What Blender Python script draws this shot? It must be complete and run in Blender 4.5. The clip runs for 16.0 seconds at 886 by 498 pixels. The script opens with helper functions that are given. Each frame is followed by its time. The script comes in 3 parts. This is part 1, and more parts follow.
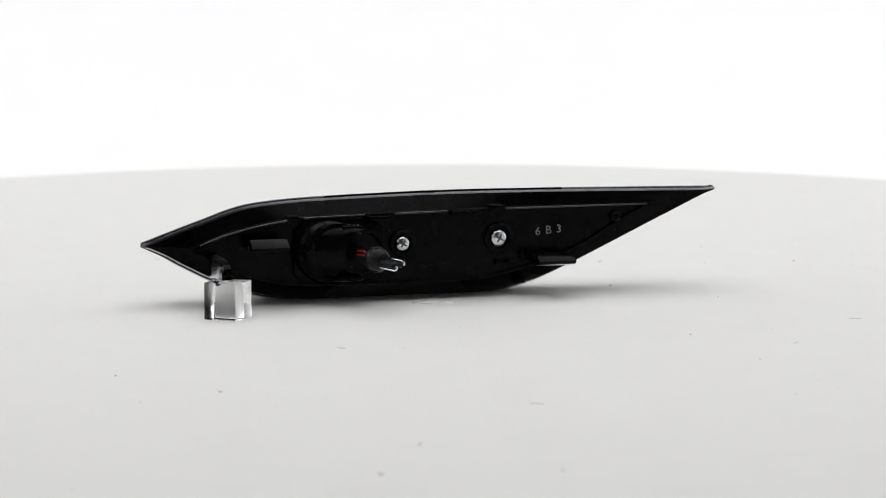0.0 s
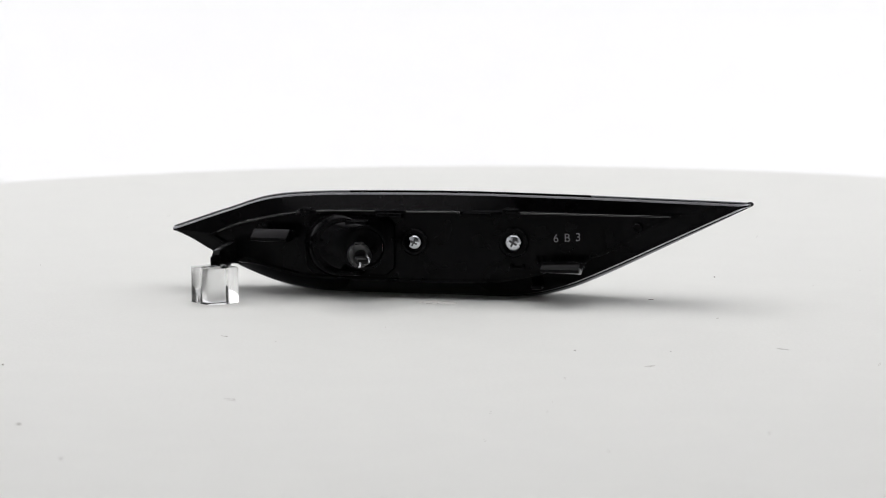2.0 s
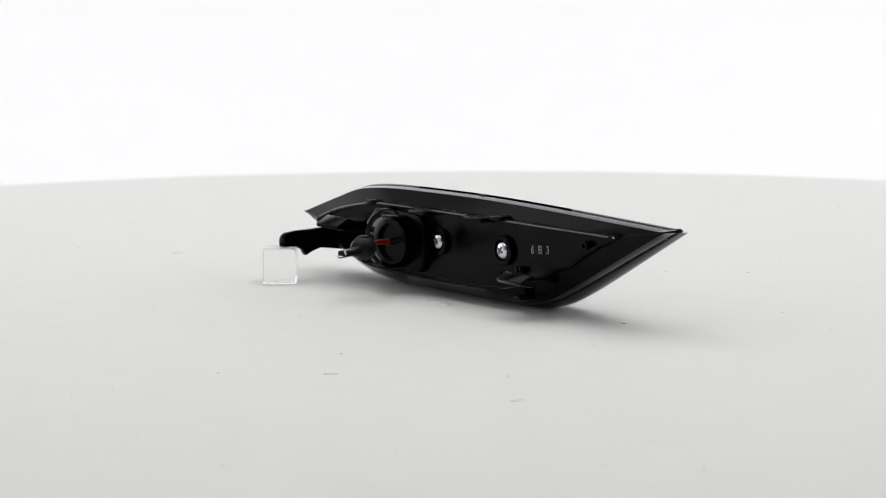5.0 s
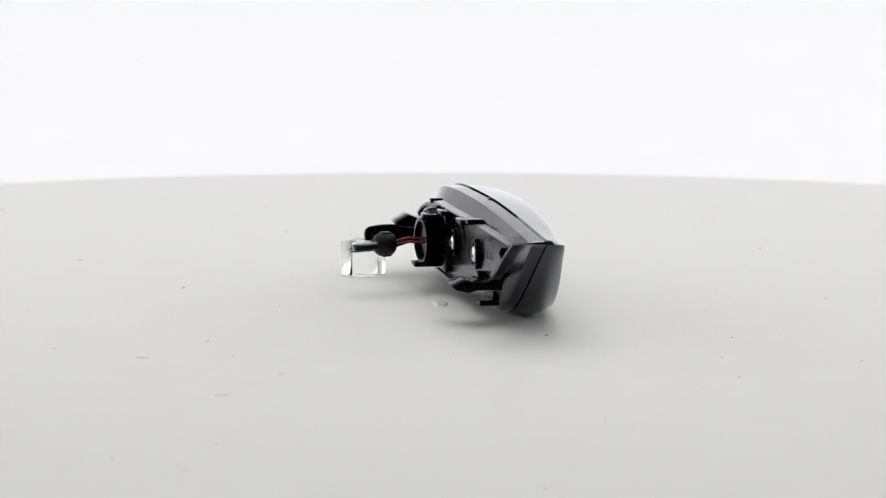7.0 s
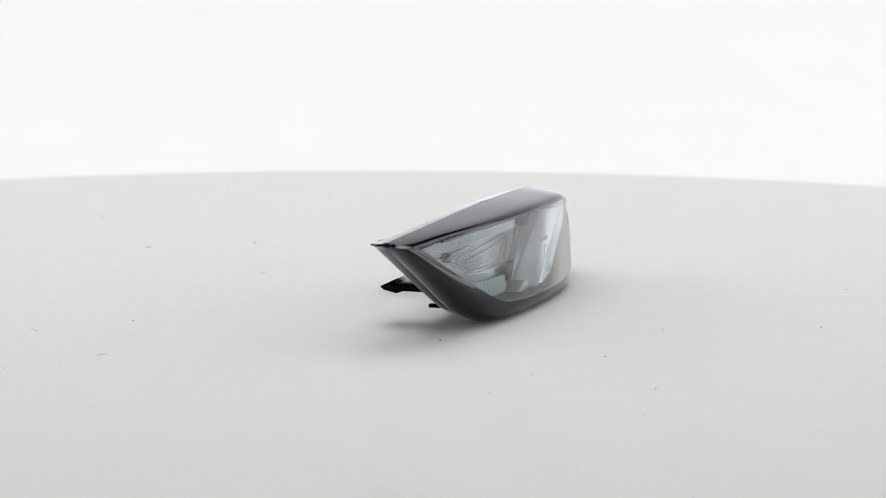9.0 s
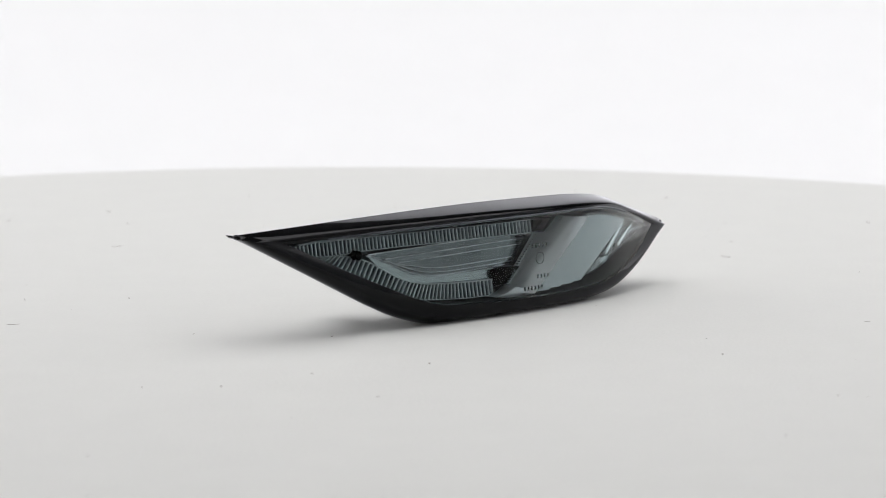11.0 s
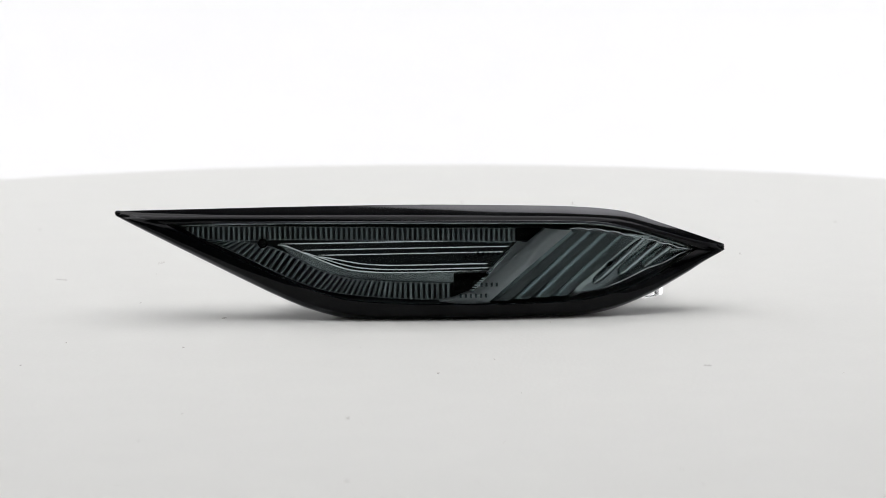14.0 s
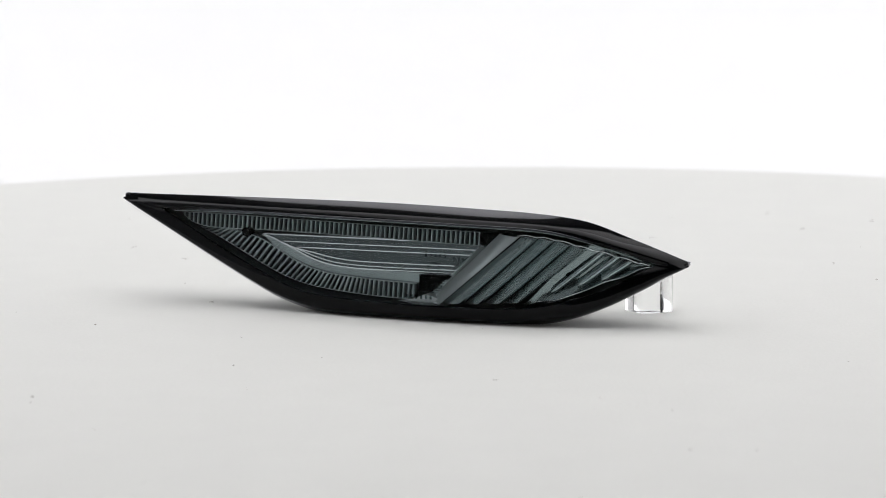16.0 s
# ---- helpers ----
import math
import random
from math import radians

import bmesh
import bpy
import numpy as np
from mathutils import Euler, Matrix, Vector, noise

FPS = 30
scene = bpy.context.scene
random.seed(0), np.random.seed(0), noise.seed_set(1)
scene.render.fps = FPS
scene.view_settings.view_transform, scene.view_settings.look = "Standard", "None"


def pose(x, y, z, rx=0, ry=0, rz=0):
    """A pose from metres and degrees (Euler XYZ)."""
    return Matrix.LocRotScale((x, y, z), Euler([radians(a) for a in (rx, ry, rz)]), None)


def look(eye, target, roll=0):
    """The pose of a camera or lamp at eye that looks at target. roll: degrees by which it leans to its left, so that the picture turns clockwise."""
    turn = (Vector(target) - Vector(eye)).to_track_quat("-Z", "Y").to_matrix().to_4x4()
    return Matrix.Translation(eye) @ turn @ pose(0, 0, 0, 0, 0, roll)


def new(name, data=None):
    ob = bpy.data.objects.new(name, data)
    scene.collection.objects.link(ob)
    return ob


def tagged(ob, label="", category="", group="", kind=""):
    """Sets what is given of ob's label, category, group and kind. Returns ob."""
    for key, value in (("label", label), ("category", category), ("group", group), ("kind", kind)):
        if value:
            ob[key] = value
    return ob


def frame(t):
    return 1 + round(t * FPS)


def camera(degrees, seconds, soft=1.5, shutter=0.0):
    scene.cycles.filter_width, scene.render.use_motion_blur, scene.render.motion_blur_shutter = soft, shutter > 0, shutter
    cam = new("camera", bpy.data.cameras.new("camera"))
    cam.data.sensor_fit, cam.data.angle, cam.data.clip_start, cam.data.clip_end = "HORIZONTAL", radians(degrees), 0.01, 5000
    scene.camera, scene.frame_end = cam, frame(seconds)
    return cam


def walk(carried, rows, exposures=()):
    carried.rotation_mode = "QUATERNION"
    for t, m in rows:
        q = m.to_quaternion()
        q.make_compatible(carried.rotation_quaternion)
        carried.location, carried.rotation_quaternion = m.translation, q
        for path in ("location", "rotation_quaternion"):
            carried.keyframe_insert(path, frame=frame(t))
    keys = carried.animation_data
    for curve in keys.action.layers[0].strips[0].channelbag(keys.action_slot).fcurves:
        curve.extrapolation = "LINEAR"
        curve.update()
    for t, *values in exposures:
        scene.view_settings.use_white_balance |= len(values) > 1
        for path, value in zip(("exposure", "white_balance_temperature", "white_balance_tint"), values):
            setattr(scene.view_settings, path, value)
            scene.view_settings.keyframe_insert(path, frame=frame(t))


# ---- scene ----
# The camera stands still, 1.1 m from the turntable's axis, which is the world's origin.
cam = camera(15.48, 16.0, soft=0.8)
cam.data.dof.use_dof, cam.data.dof.focus_distance, cam.data.dof.aperture_fstop = True, 1.09, 22
EYE = pose(0.00364, -1.10863, 0.17184, 90 - 7.888, 0, 0)
walk(cam, [(0.0, EYE), (16.0, EYE)], exposures=[(0.0, 0.0), (4.2, 0.0), (6.3, -0.07), (9.2, -0.07), (11.5, -0.08), (12.5, 0.0), (16.0, 0.0)])

# ---- light: a white photo tent, with a gap to a dim room on the camera's side ----
world = bpy.data.worlds.new("world")
world.use_nodes = True
world.node_tree.nodes["Background"].inputs[0].default_value = (0.9, 0.93, 1.0, 1)
world.node_tree.nodes["Background"].inputs[1].default_value = 0.02
scene.world = world


def softbox(name, m, w, h, watts, colour=(1, 1, 1)):
    data = bpy.data.lights.new(name, "AREA")
    data.shape, data.size, data.size_y, data.energy, data.color = "RECTANGLE", w, h, watts, colour
    ob = new(name, data)
    ob.matrix_world = m
    return ob


softbox("softbox_top", look((0, 0.17, 1.05), (0, 0.17, 0)), 1.5, 1.74, 9.4, (1.0, 0.985, 0.97))
softbox("softbox_left", look((-1.05, 0.55, 0.31), (0, 0.55, 0.25)), 1.18, 0.74, 3.3)
softbox("softbox_right", look((1.05, 0.55, 0.31), (0, 0.55, 0.25)), 1.18, 0.74, 3.3)
softbox("softbox_back", look((0.12, 0.72, 0.42), (0.12, 1.25, 0.0)), 2.0, 0.3, 1.8, (0.97, 0.98, 1.0))


# ---- materials ----
def shader(name):
    m = bpy.data.materials.new(name)
    m.use_nodes = True
    nt = m.node_tree
    return m, nt, nt.nodes["Principled BSDF"]


def surface(name, colour, rough, metal=0.0, grain=0.0, scale=400.0, bump=0.0, vary=0.15, coat=0.0, spec=0.5):
    """A plain material whose colour, roughness and relief vary at two scales, in metres of its object."""
    m, nt, b = shader(name)
    tc = nt.nodes.new("ShaderNodeTexCoord")
    fine, broad = nt.nodes.new("ShaderNodeTexNoise"), nt.nodes.new("ShaderNodeTexNoise")
    fine.inputs["Scale"].default_value, broad.inputs["Scale"].default_value = scale, scale / 14
    fine.inputs["Detail"].default_value = 4
    for n in (fine, broad):
        nt.links.new(tc.outputs["Object"], n.inputs["Vector"])
    add = nt.nodes.new("ShaderNodeMath")
    add.operation = "ADD"
    nt.links.new(fine.outputs["Fac"], add.inputs[0])
    nt.links.new(broad.outputs["Fac"], add.inputs[1])
    ramp = nt.nodes.new("ShaderNodeMapRange")
    ramp.inputs["From Min"].default_value, ramp.inputs["From Max"].default_value = 0.6, 1.4
    ramp.inputs["To Min"].default_value, ramp.inputs["To Max"].default_value = 1 - vary, 1 + vary
    nt.links.new(add.outputs[0], ramp.inputs["Value"])
    mul = nt.nodes.new("ShaderNodeVectorMath")
    mul.operation = "SCALE"
    mul.inputs[0].default_value = colour
    nt.links.new(ramp.outputs[0], mul.inputs["Scale"])
    nt.links.new(mul.outputs[0], b.inputs["Base Color"])
    rr = nt.nodes.new("ShaderNodeMapRange")
    rr.inputs["From Min"].default_value, rr.inputs["From Max"].default_value = 0.3, 0.7
    rr.inputs["To Min"].default_value, rr.inputs["To Max"].default_value = max(0, rough - grain), min(1, rough + grain)
    nt.links.new(broad.outputs["Fac"], rr.inputs["Value"])
    nt.links.new(rr.outputs[0], b.inputs["Roughness"])
    b.inputs["Metallic"].default_value = metal
    b.inputs["Coat Weight"].default_value = coat
    b.inputs["Specular IOR Level"].default_value = spec
    if bump:
        bp = nt.nodes.new("ShaderNodeBump")
        bp.inputs["Strength"].default_value, bp.inputs["Distance"].default_value = bump, 0.0003
        nt.links.new(fine.outputs["Fac"], bp.inputs["Height"])
        nt.links.new(bp.outputs[0], b.inputs["Normal"])
    return m


def clear(name, tint, ior=1.5, rough=0.02, gain=1.0, power=2.0):
    """A thin moulded pane: it lets tinted light straight through and mirrors by Fresnel."""
    m, nt, b = shader(name)
    nt.nodes.remove(b)
    out = nt.nodes["Material Output"]
    through_it, gloss = nt.nodes.new("ShaderNodeBsdfTransparent"), nt.nodes.new("ShaderNodeBsdfGlossy")
    through_it.inputs[0].default_value = (*tint, 1)
    gloss.inputs["Roughness"].default_value = rough
    fres, mix = nt.nodes.new("ShaderNodeFresnel"), nt.nodes.new("ShaderNodeMixShader")
    fres.inputs["IOR"].default_value = ior
    k = nt.nodes.new("ShaderNodeMath")
    k.operation, k.use_clamp = "MULTIPLY", True
    k.inputs[1].default_value = gain
    steep = nt.nodes.new("ShaderNodeMath")
    steep.operation = "POWER"
    steep.inputs[1].default_value = power
    nt.links.new(fres.outputs[0], steep.inputs[0])
    nt.links.new(steep.outputs[0], k.inputs[0])
    most = nt.nodes.new("ShaderNodeMath")
    most.operation = "MINIMUM"
    most.inputs[1].default_value = 0.75
    nt.links.new(k.outputs[0], most.inputs[0])
    nt.links.new(most.outputs[0], mix.inputs[0])
    nt.links.new(through_it.outputs[0], mix.inputs[1])
    nt.links.new(gloss.outputs[0], mix.inputs[2])
    nt.links.new(mix.outputs[0], out.inputs["Surface"])
    return m


def polished(name, colour, rough, ior=1.5, power=1.4, gain=1.5, grain=0.0, scale=700.0, bump=0.0, vary=0.2):
    """Dark moulded plastic: a matt body under a skin whose gloss rises steeply towards a grazing view."""
    m, nt, b = shader(name)
    nt.nodes.remove(b)
    out = nt.nodes["Material Output"]
    tc, fine, broad = nt.nodes.new("ShaderNodeTexCoord"), nt.nodes.new("ShaderNodeTexNoise"), nt.nodes.new("ShaderNodeTexNoise")
    fine.inputs["Scale"].default_value, broad.inputs["Scale"].default_value = scale, scale / 12
    fine.inputs["Detail"].default_value = 4
    for n in (fine, broad):
        nt.links.new(tc.outputs["Object"], n.inputs["Vector"])
    tone = nt.nodes.new("ShaderNodeMapRange")
    tone.inputs["From Min"].default_value, tone.inputs["From Max"].default_value = 0.3, 0.7
    tone.inputs["To Min"].default_value, tone.inputs["To Max"].default_value = 1 - vary, 1 + vary
    nt.links.new(broad.outputs["Fac"], tone.inputs["Value"])
    mul = nt.nodes.new("ShaderNodeVectorMath")
    mul.operation = "SCALE"
    mul.inputs[0].default_value = colour
    nt.links.new(tone.outputs[0], mul.inputs["Scale"])
    body, gloss = nt.nodes.new("ShaderNodeBsdfDiffuse"), nt.nodes.new("ShaderNodeBsdfGlossy")
    nt.links.new(mul.outputs[0], body.inputs["Color"])
    worn = nt.nodes.new("ShaderNodeMapRange")
    worn.inputs["From Min"].default_value, worn.inputs["From Max"].default_value = 0.3, 0.7
    worn.inputs["To Min"].default_value, worn.inputs["To Max"].default_value = max(0.0, rough - grain), rough + grain
    nt.links.new(broad.outputs["Fac"], worn.inputs["Value"])
    nt.links.new(worn.outputs[0], gloss.inputs["Roughness"])
    gloss.inputs["Color"].default_value = (0.96, 0.96, 1.0, 1)
    fres, steep, k, mix = nt.nodes.new("ShaderNodeFresnel"), nt.nodes.new("ShaderNodeMath"), nt.nodes.new("ShaderNodeMath"), nt.nodes.new("ShaderNodeMixShader")
    fres.inputs["IOR"].default_value = ior
    steep.operation, steep.inputs[1].default_value = "POWER", power
    k.operation, k.use_clamp, k.inputs[1].default_value = "MULTIPLY", True, gain
    if bump:
        bp = nt.nodes.new("ShaderNodeBump")
        bp.inputs["Strength"].default_value, bp.inputs["Distance"].default_value = bump, 0.0003
        nt.links.new(fine.outputs["Fac"], bp.inputs["Height"])
        for n in (body, gloss):
            nt.links.new(bp.outputs[0], n.inputs["Normal"])
    nt.links.new(fres.outputs[0], steep.inputs[0])
    nt.links.new(steep.outputs[0], k.inputs[0])
    nt.links.new(k.outputs[0], mix.inputs[0])
    nt.links.new(body.outputs[0], mix.inputs[1])
    nt.links.new(gloss.outputs[0], mix.inputs[2])
    nt.links.new(mix.outputs[0], out.inputs["Surface"])
    return m


def glass(name, tint, rough, ior=1.49):
    m, nt, b = shader(name)
    b.inputs["Base Color"].default_value = (*tint, 1)
    b.inputs["Transmission Weight"].default_value = 1
    b.inputs["Roughness"].default_value = rough
    b.inputs["IOR"].default_value = ior
    return m


TABLE = surface("matt_white_board", (0.795, 0.80, 0.785), 0.7, 0, 0.08, 700, 0.35, 0.02, spec=0.12)
PAPER = surface("white_paper", (0.86, 0.86, 0.87), 0.9, 0, 0.05, 30, 0.0, 0.01, spec=0.1)
ROOM = surface("dim_room_paint", (0.13, 0.13, 0.13), 0.9, 0, 0.05, 6, 0.0, 0.1)
BLACK = polished("moulded_black_plastic", (0.0018, 0.0018, 0.002), 0.18, 1.5, 1.9, 2.3, 0.06, 1500, 0.08, 0.3)
RIM = polished("polished_black_plastic", (0.0016, 0.0019, 0.0022), 0.06, 1.5, 1.5, 1.6, 0.02, 700)
RIB = surface("smoked_light_guide", (0.50, 0.57, 0.58), 0.22, 0.6, 0.04, 150, 0.0, 0.06)
BARE = surface("smoked_chrome", (0.17, 0.195, 0.20), 0.1, 1.0, 0.02, 120, 0.0, 0.05)
CHROME = surface("aluminised_reflector", (0.49, 0.56, 0.57), 0.22, 0.85, 0.04, 120, 0.0, 0.06)
# paler chrome for highlights drawn along edges
EDGE = surface("chrome_glint", (0.72, 0.75, 0.78), 0.16, 0.9, 0.04, 120, 0.0, 0.06)
STEEL = surface("zinc_plated_steel", (0.62, 0.64, 0.67), 0.22, 1.0, 0.08, 900, 0.08, 0.12)
GREY = surface("grey_bulb_base", (0.006, 0.0062, 0.0066), 0.34, 0, 0.08, 1200, 0.1, 0.2, spec=0.16)
RED = surface("red_wire_sheath", (0.20, 0.011, 0.009), 0.4, 0, 0.05, 900, 0.0, 0.15)
INK = surface("grey_stamped_ink", (0.20, 0.20, 0.21), 0.6, 0, 0.05, 2500, 0.0, 0.3)
SPECK = surface("dark_dust", (0.30, 0.27, 0.25), 0.9, 0, 0.05, 2500, 0.0, 0.4)
GLUE = surface("dried_clear_glue", (0.84, 0.83, 0.81), 0.25, 0, 0.1, 500, 0.2, 0.03)
LENS = clear("smoked_lens_plastic", (0.88, 0.915, 0.92), 1.5, 0.03, 7.0, 2.0)
TAIL = surface("dark_chrome", (0.28, 0.32, 0.325), 0.14, 0.9, 0.04, 120, 0.0, 0.08)
ACRYLIC = glass("clear_acrylic", (0.99, 0.995, 0.995), 0.08, 1.33)
MARK = clear("moulded_mark", (0.55, 0.60, 0.61), 1.4, 0.1)
# glossier black that carries the highlight of the housing ridge
SHINE = surface("ridge_glint_black", (0.02, 0.02, 0.021), 0.2, 0, 0.05, 900, 0.05, 0.3, spec=0.6)
BAR = surface("polished_chrome", (0.88, 0.93, 0.95), 0.2, 0.35, 0.05, 90, 0.0, 0.05)
LIP = surface("lip_highlight", (0.05, 0.055, 0.065), 0.12, 0.6, 0.03, 500, 0.0, 0.2)
LIT_EDGE = surface("lit_lens_edge", (0.30, 0.31, 0.32), 0.2, 0.0, 0.05, 300, 0.0, 0.15)
FLOOR = surface("black_lamp_floor", (0.05, 0.058, 0.06), 0.6, 0.3, 0.04, 120, 0.0, 0.1)
# near-black for the shade inside the parting gap
GAP_SHADE = surface("matt_black_gap_shade", (0.003, 0.003, 0.003), 0.8, 0, 0.05, 900, 0.0, 0.2, spec=0.02)
DARK = surface("recess_shade", (0.10, 0.10, 0.105), 0.5, 0.6, 0.05, 900, 0.0, 0.2)

MM = 0.001


# ---- mesh helpers ----
def link(name, bm, material, parent=None, label="", smooth=True, angle=35):
    bm.normal_update()
    me = bpy.data.meshes.new(name)
    bm.to_mesh(me)
    bm.free()
    if smooth:
        me.set_sharp_from_angle(angle=radians(angle))
        me.shade_smooth()
        me.set_sharp_from_angle(angle=radians(angle))
    for m in (material if isinstance(material, (list, tuple)) else (material,)):
        me.materials.append(m)
    ob = new(name, me)
    ob.parent = parent
    if label:
        tagged(ob, label)
    return ob


def part(name, bm, material, parent, label=""):
    return link(name, bm, material, parent, label)


def box(bm, x0, x1, y0, y1, z0, z1, bevel=0.4):
    """A bevelled box between the given millimetres, added to bm."""
    t = bmesh.new()
    bmesh.ops.create_cube(t, size=1)
    for v in t.verts:
        v.co = Vector(((x0 + x1) / 2 + v.co.x * (x1 - x0), (y0 + y1) / 2 + v.co.y * (y1 - y0), (z0 + z1) / 2 + v.co.z * (z1 - z0))) * MM
    if bevel:
        bmesh.ops.bevel(t, geom=t.edges[:], offset=bevel * MM, segments=2, affect="EDGES", profile=0.5)
    join(bm, t)
    return bm


def join(bm, t, m=None):
    if m is not None:
        t.transform(m)
    me = bpy.data.meshes.new("tmp")
    t.to_mesh(me)
    t.free()
    bm.from_mesh(me)
    bpy.data.meshes.remove(me)
    return bm


def prism(bm, outline, axis, a, b, bevel=0.3):
    """An outline of millimetres drawn out along an axis from a to b: axis 's' takes (v, z), 'v' takes (s, z), 'z' takes (s, v)."""
    t = bmesh.new()
    put = {"s": lambda p, d: (d, p[0], p[1]), "v": lambda p, d: (p[0], d, p[1]), "z": lambda p, d: (p[0], p[1], d)}[axis]
    rings = [[t.verts.new(Vector(put(p, d)) * MM) for p in outline] for d in (a, b)]
    t.faces.new(rings[0])
    t.faces.new(rings[1][::-1])
    n = len(outline)
    for i in range(n):
        t.faces.new((rings[0][i], rings[1][i], rings[1][(i + 1) % n], rings[0][(i + 1) % n]))
    bmesh.ops.recalc_face_normals(t, faces=t.faces[:])
    if bevel:
        bmesh.ops.bevel(t, geom=t.edges[:], offset=bevel * MM, segments=2, affect="EDGES", profile=0.5, clamp_overlap=True)
    return join(bm, t)


def turned(bm, profile, centre, n=32, axis="v"):
    """A turned solid: profile rows of (radius, distance along the axis), millimetres, about a line through centre."""
    t = bmesh.new()
    rings = []
    for r, d in profile:
        ring = []
        for i in range(n):
            a = 2 * math.pi * i / n
            c, s = r * math.cos(a), r * math.sin(a)
            p = (centre[0] + c, d, centre[2] + s) if axis == "v" else (centre[0] + c, centre[1] + s, d)
            ring.append(t.verts.new(Vector(p) * MM))
        rings.append(ring)
    for p, q in zip(rings, rings[1:]):
        for i in range(n):
            t.faces.new((p[i], p[(i + 1) % n], q[(i + 1) % n], q[i]))
    t.faces.new(rings[0])
    t.faces.new(rings[-1][::-1])
    bmesh.ops.recalc_face_normals(t, faces=t.faces[:])
    return join(bm, t)


def tube(bm, points, r, n=8, flat=1.0):
    """A round rod of radius r along points, millimetres."""
    t = bmesh.new()
    pts = [Vector(p) for p in points]
    rings = []
    for i, p in enumerate(pts):
        d = (pts[min(i + 1, len(pts) - 1)] - pts[max(i - 1, 0)]).normalized()
        up = Vector((0, 1, 0)) if abs(d.y) < 0.9 else Vector((0, 0, 1))
        a = d.cross(up).normalized()
        b = d.cross(a).normalized()
        rings.append([t.verts.new((p + a * r * math.cos(2 * math.pi * k / n) + b * r * flat * math.sin(2 * math.pi * k / n)) * MM) for k in range(n)])
    for p, q in zip(rings, rings[1:]):
        for i in range(n):
            t.faces.new((p[i], p[(i + 1) % n], q[(i + 1) % n], q[i]))
    t.faces.new(rings[0])
    t.faces.new(rings[-1][::-1])
    bmesh.ops.recalc_face_normals(t, faces=t.faces[:])
    return join(bm, t)


def oblique(bm, rows, n=40):
    """A slanting turned solid: rows of (s, v, z, radius, degrees by which the ring turns aside), millimetres."""
    t = bmesh.new()
    rings = []
    for x, y, z, r, turn in rows:
        c, q = math.cos(radians(turn)), math.sin(radians(turn))
        rings.append([t.verts.new(Vector((x + r * math.cos(a) * c, y + r * math.cos(a) * q, z + r * math.sin(a))) * MM) for a in [2 * math.pi * i / n for i in range(n)]])
    for p, q in zip(rings, rings[1:]):
        for i in range(n):
            t.faces.new((p[i], p[(i + 1) % n], q[(i + 1) % n], q[i]))
    t.faces.new(rings[0])
    t.faces.new(rings[-1][::-1])
    bmesh.ops.recalc_face_normals(t, faces=t.faces[:])
    return join(bm, t)


def along(points, x):
    """A smooth curve through (x, value) points, read at x."""
    if x <= points[0][0]:
        return points[0][1]
    for i in range(len(points) - 1):
        (x0, y0), (x1, y1) = points[i], points[i + 1]
        if x <= x1:
            ya, xa = (points[i - 1][1], points[i - 1][0]) if i else (y0, x0)
            yb, xb = (points[i + 2][1], points[i + 2][0]) if i + 2 < len(points) else (y1, x1)
            m0 = (y1 - ya) / (x1 - xa) if i else (y1 - y0) / (x1 - x0)
            m1 = (yb - y0) / (xb - x0) if i + 2 < len(points) else (y1 - y0) / (x1 - x0)
            h = x1 - x0
            u = (x - x0) / h
            return (2 * u ** 3 - 3 * u * u + 1) * y0 + (u ** 3 - 2 * u * u + u) * h * m0 + (3 * u * u - 2 * u ** 3) * y1 + (u ** 3 - u * u) * h * m1
    return points[-1][1]


# ---- the place: backdrop, table, dim room ----
def backdrop():
    """One sheet of white paper: flat under the turntable, swept up behind it."""
    bm = bmesh.new()
    prof = [(-0.62, -0.075)] + [(0.75, -0.075)]
    for i in range(1, 13):
        a = i / 12 * math.pi / 2
        prof.append((0.75 + 0.6 * math.sin(a), 0.525 - 0.6 * math.cos(a)))
    prof.append((1.35, 0.70))
    rows = [[bm.verts.new((x, y, z)) for y, z in prof] for x in (-1.15, 0, 1.15)]
    for p, q in zip(rows, rows[1:]):
        for i in range(len(prof) - 1):
            bm.faces.new((p[i], q[i], q[i + 1], p[i + 1]))
    ob = link("backdrop", bm, PAPER, angle=80)
    return tagged(ob, "seamless white paper backdrop swept up behind the turntable", "backdrop", kind="structure")


def tent():
    """White cloth sides and roof of the photo tent, joined to the backdrop, with a gap for the camera between two front flaps."""
    for name, b in (("wall_cloth_west", (-1.12, -1.11, -1.47, 1.36, -0.075, 1.2)), ("wall_cloth_east", (1.11, 1.12, -1.47, 1.36, -0.075, 1.2)), ("wall_cloth_south", (-1.11, -0.70, -1.48, -1.47, -0.075, 1.2)), ("wall_cloth_front", (0.70, 1.11, -1.48, -1.47, -0.075, 1.2)), ("ceiling_cloth", (-1.12, 1.12, -0.95, 0.9, 1.2, 1.21))):
        bm = bmesh.new()
        box(bm, *[c * 1000 for c in b], bevel=0)
        tagged(link(name, bm, PAPER, smooth=False), "white cloth side of the photo tent", "tent wall", kind="structure")


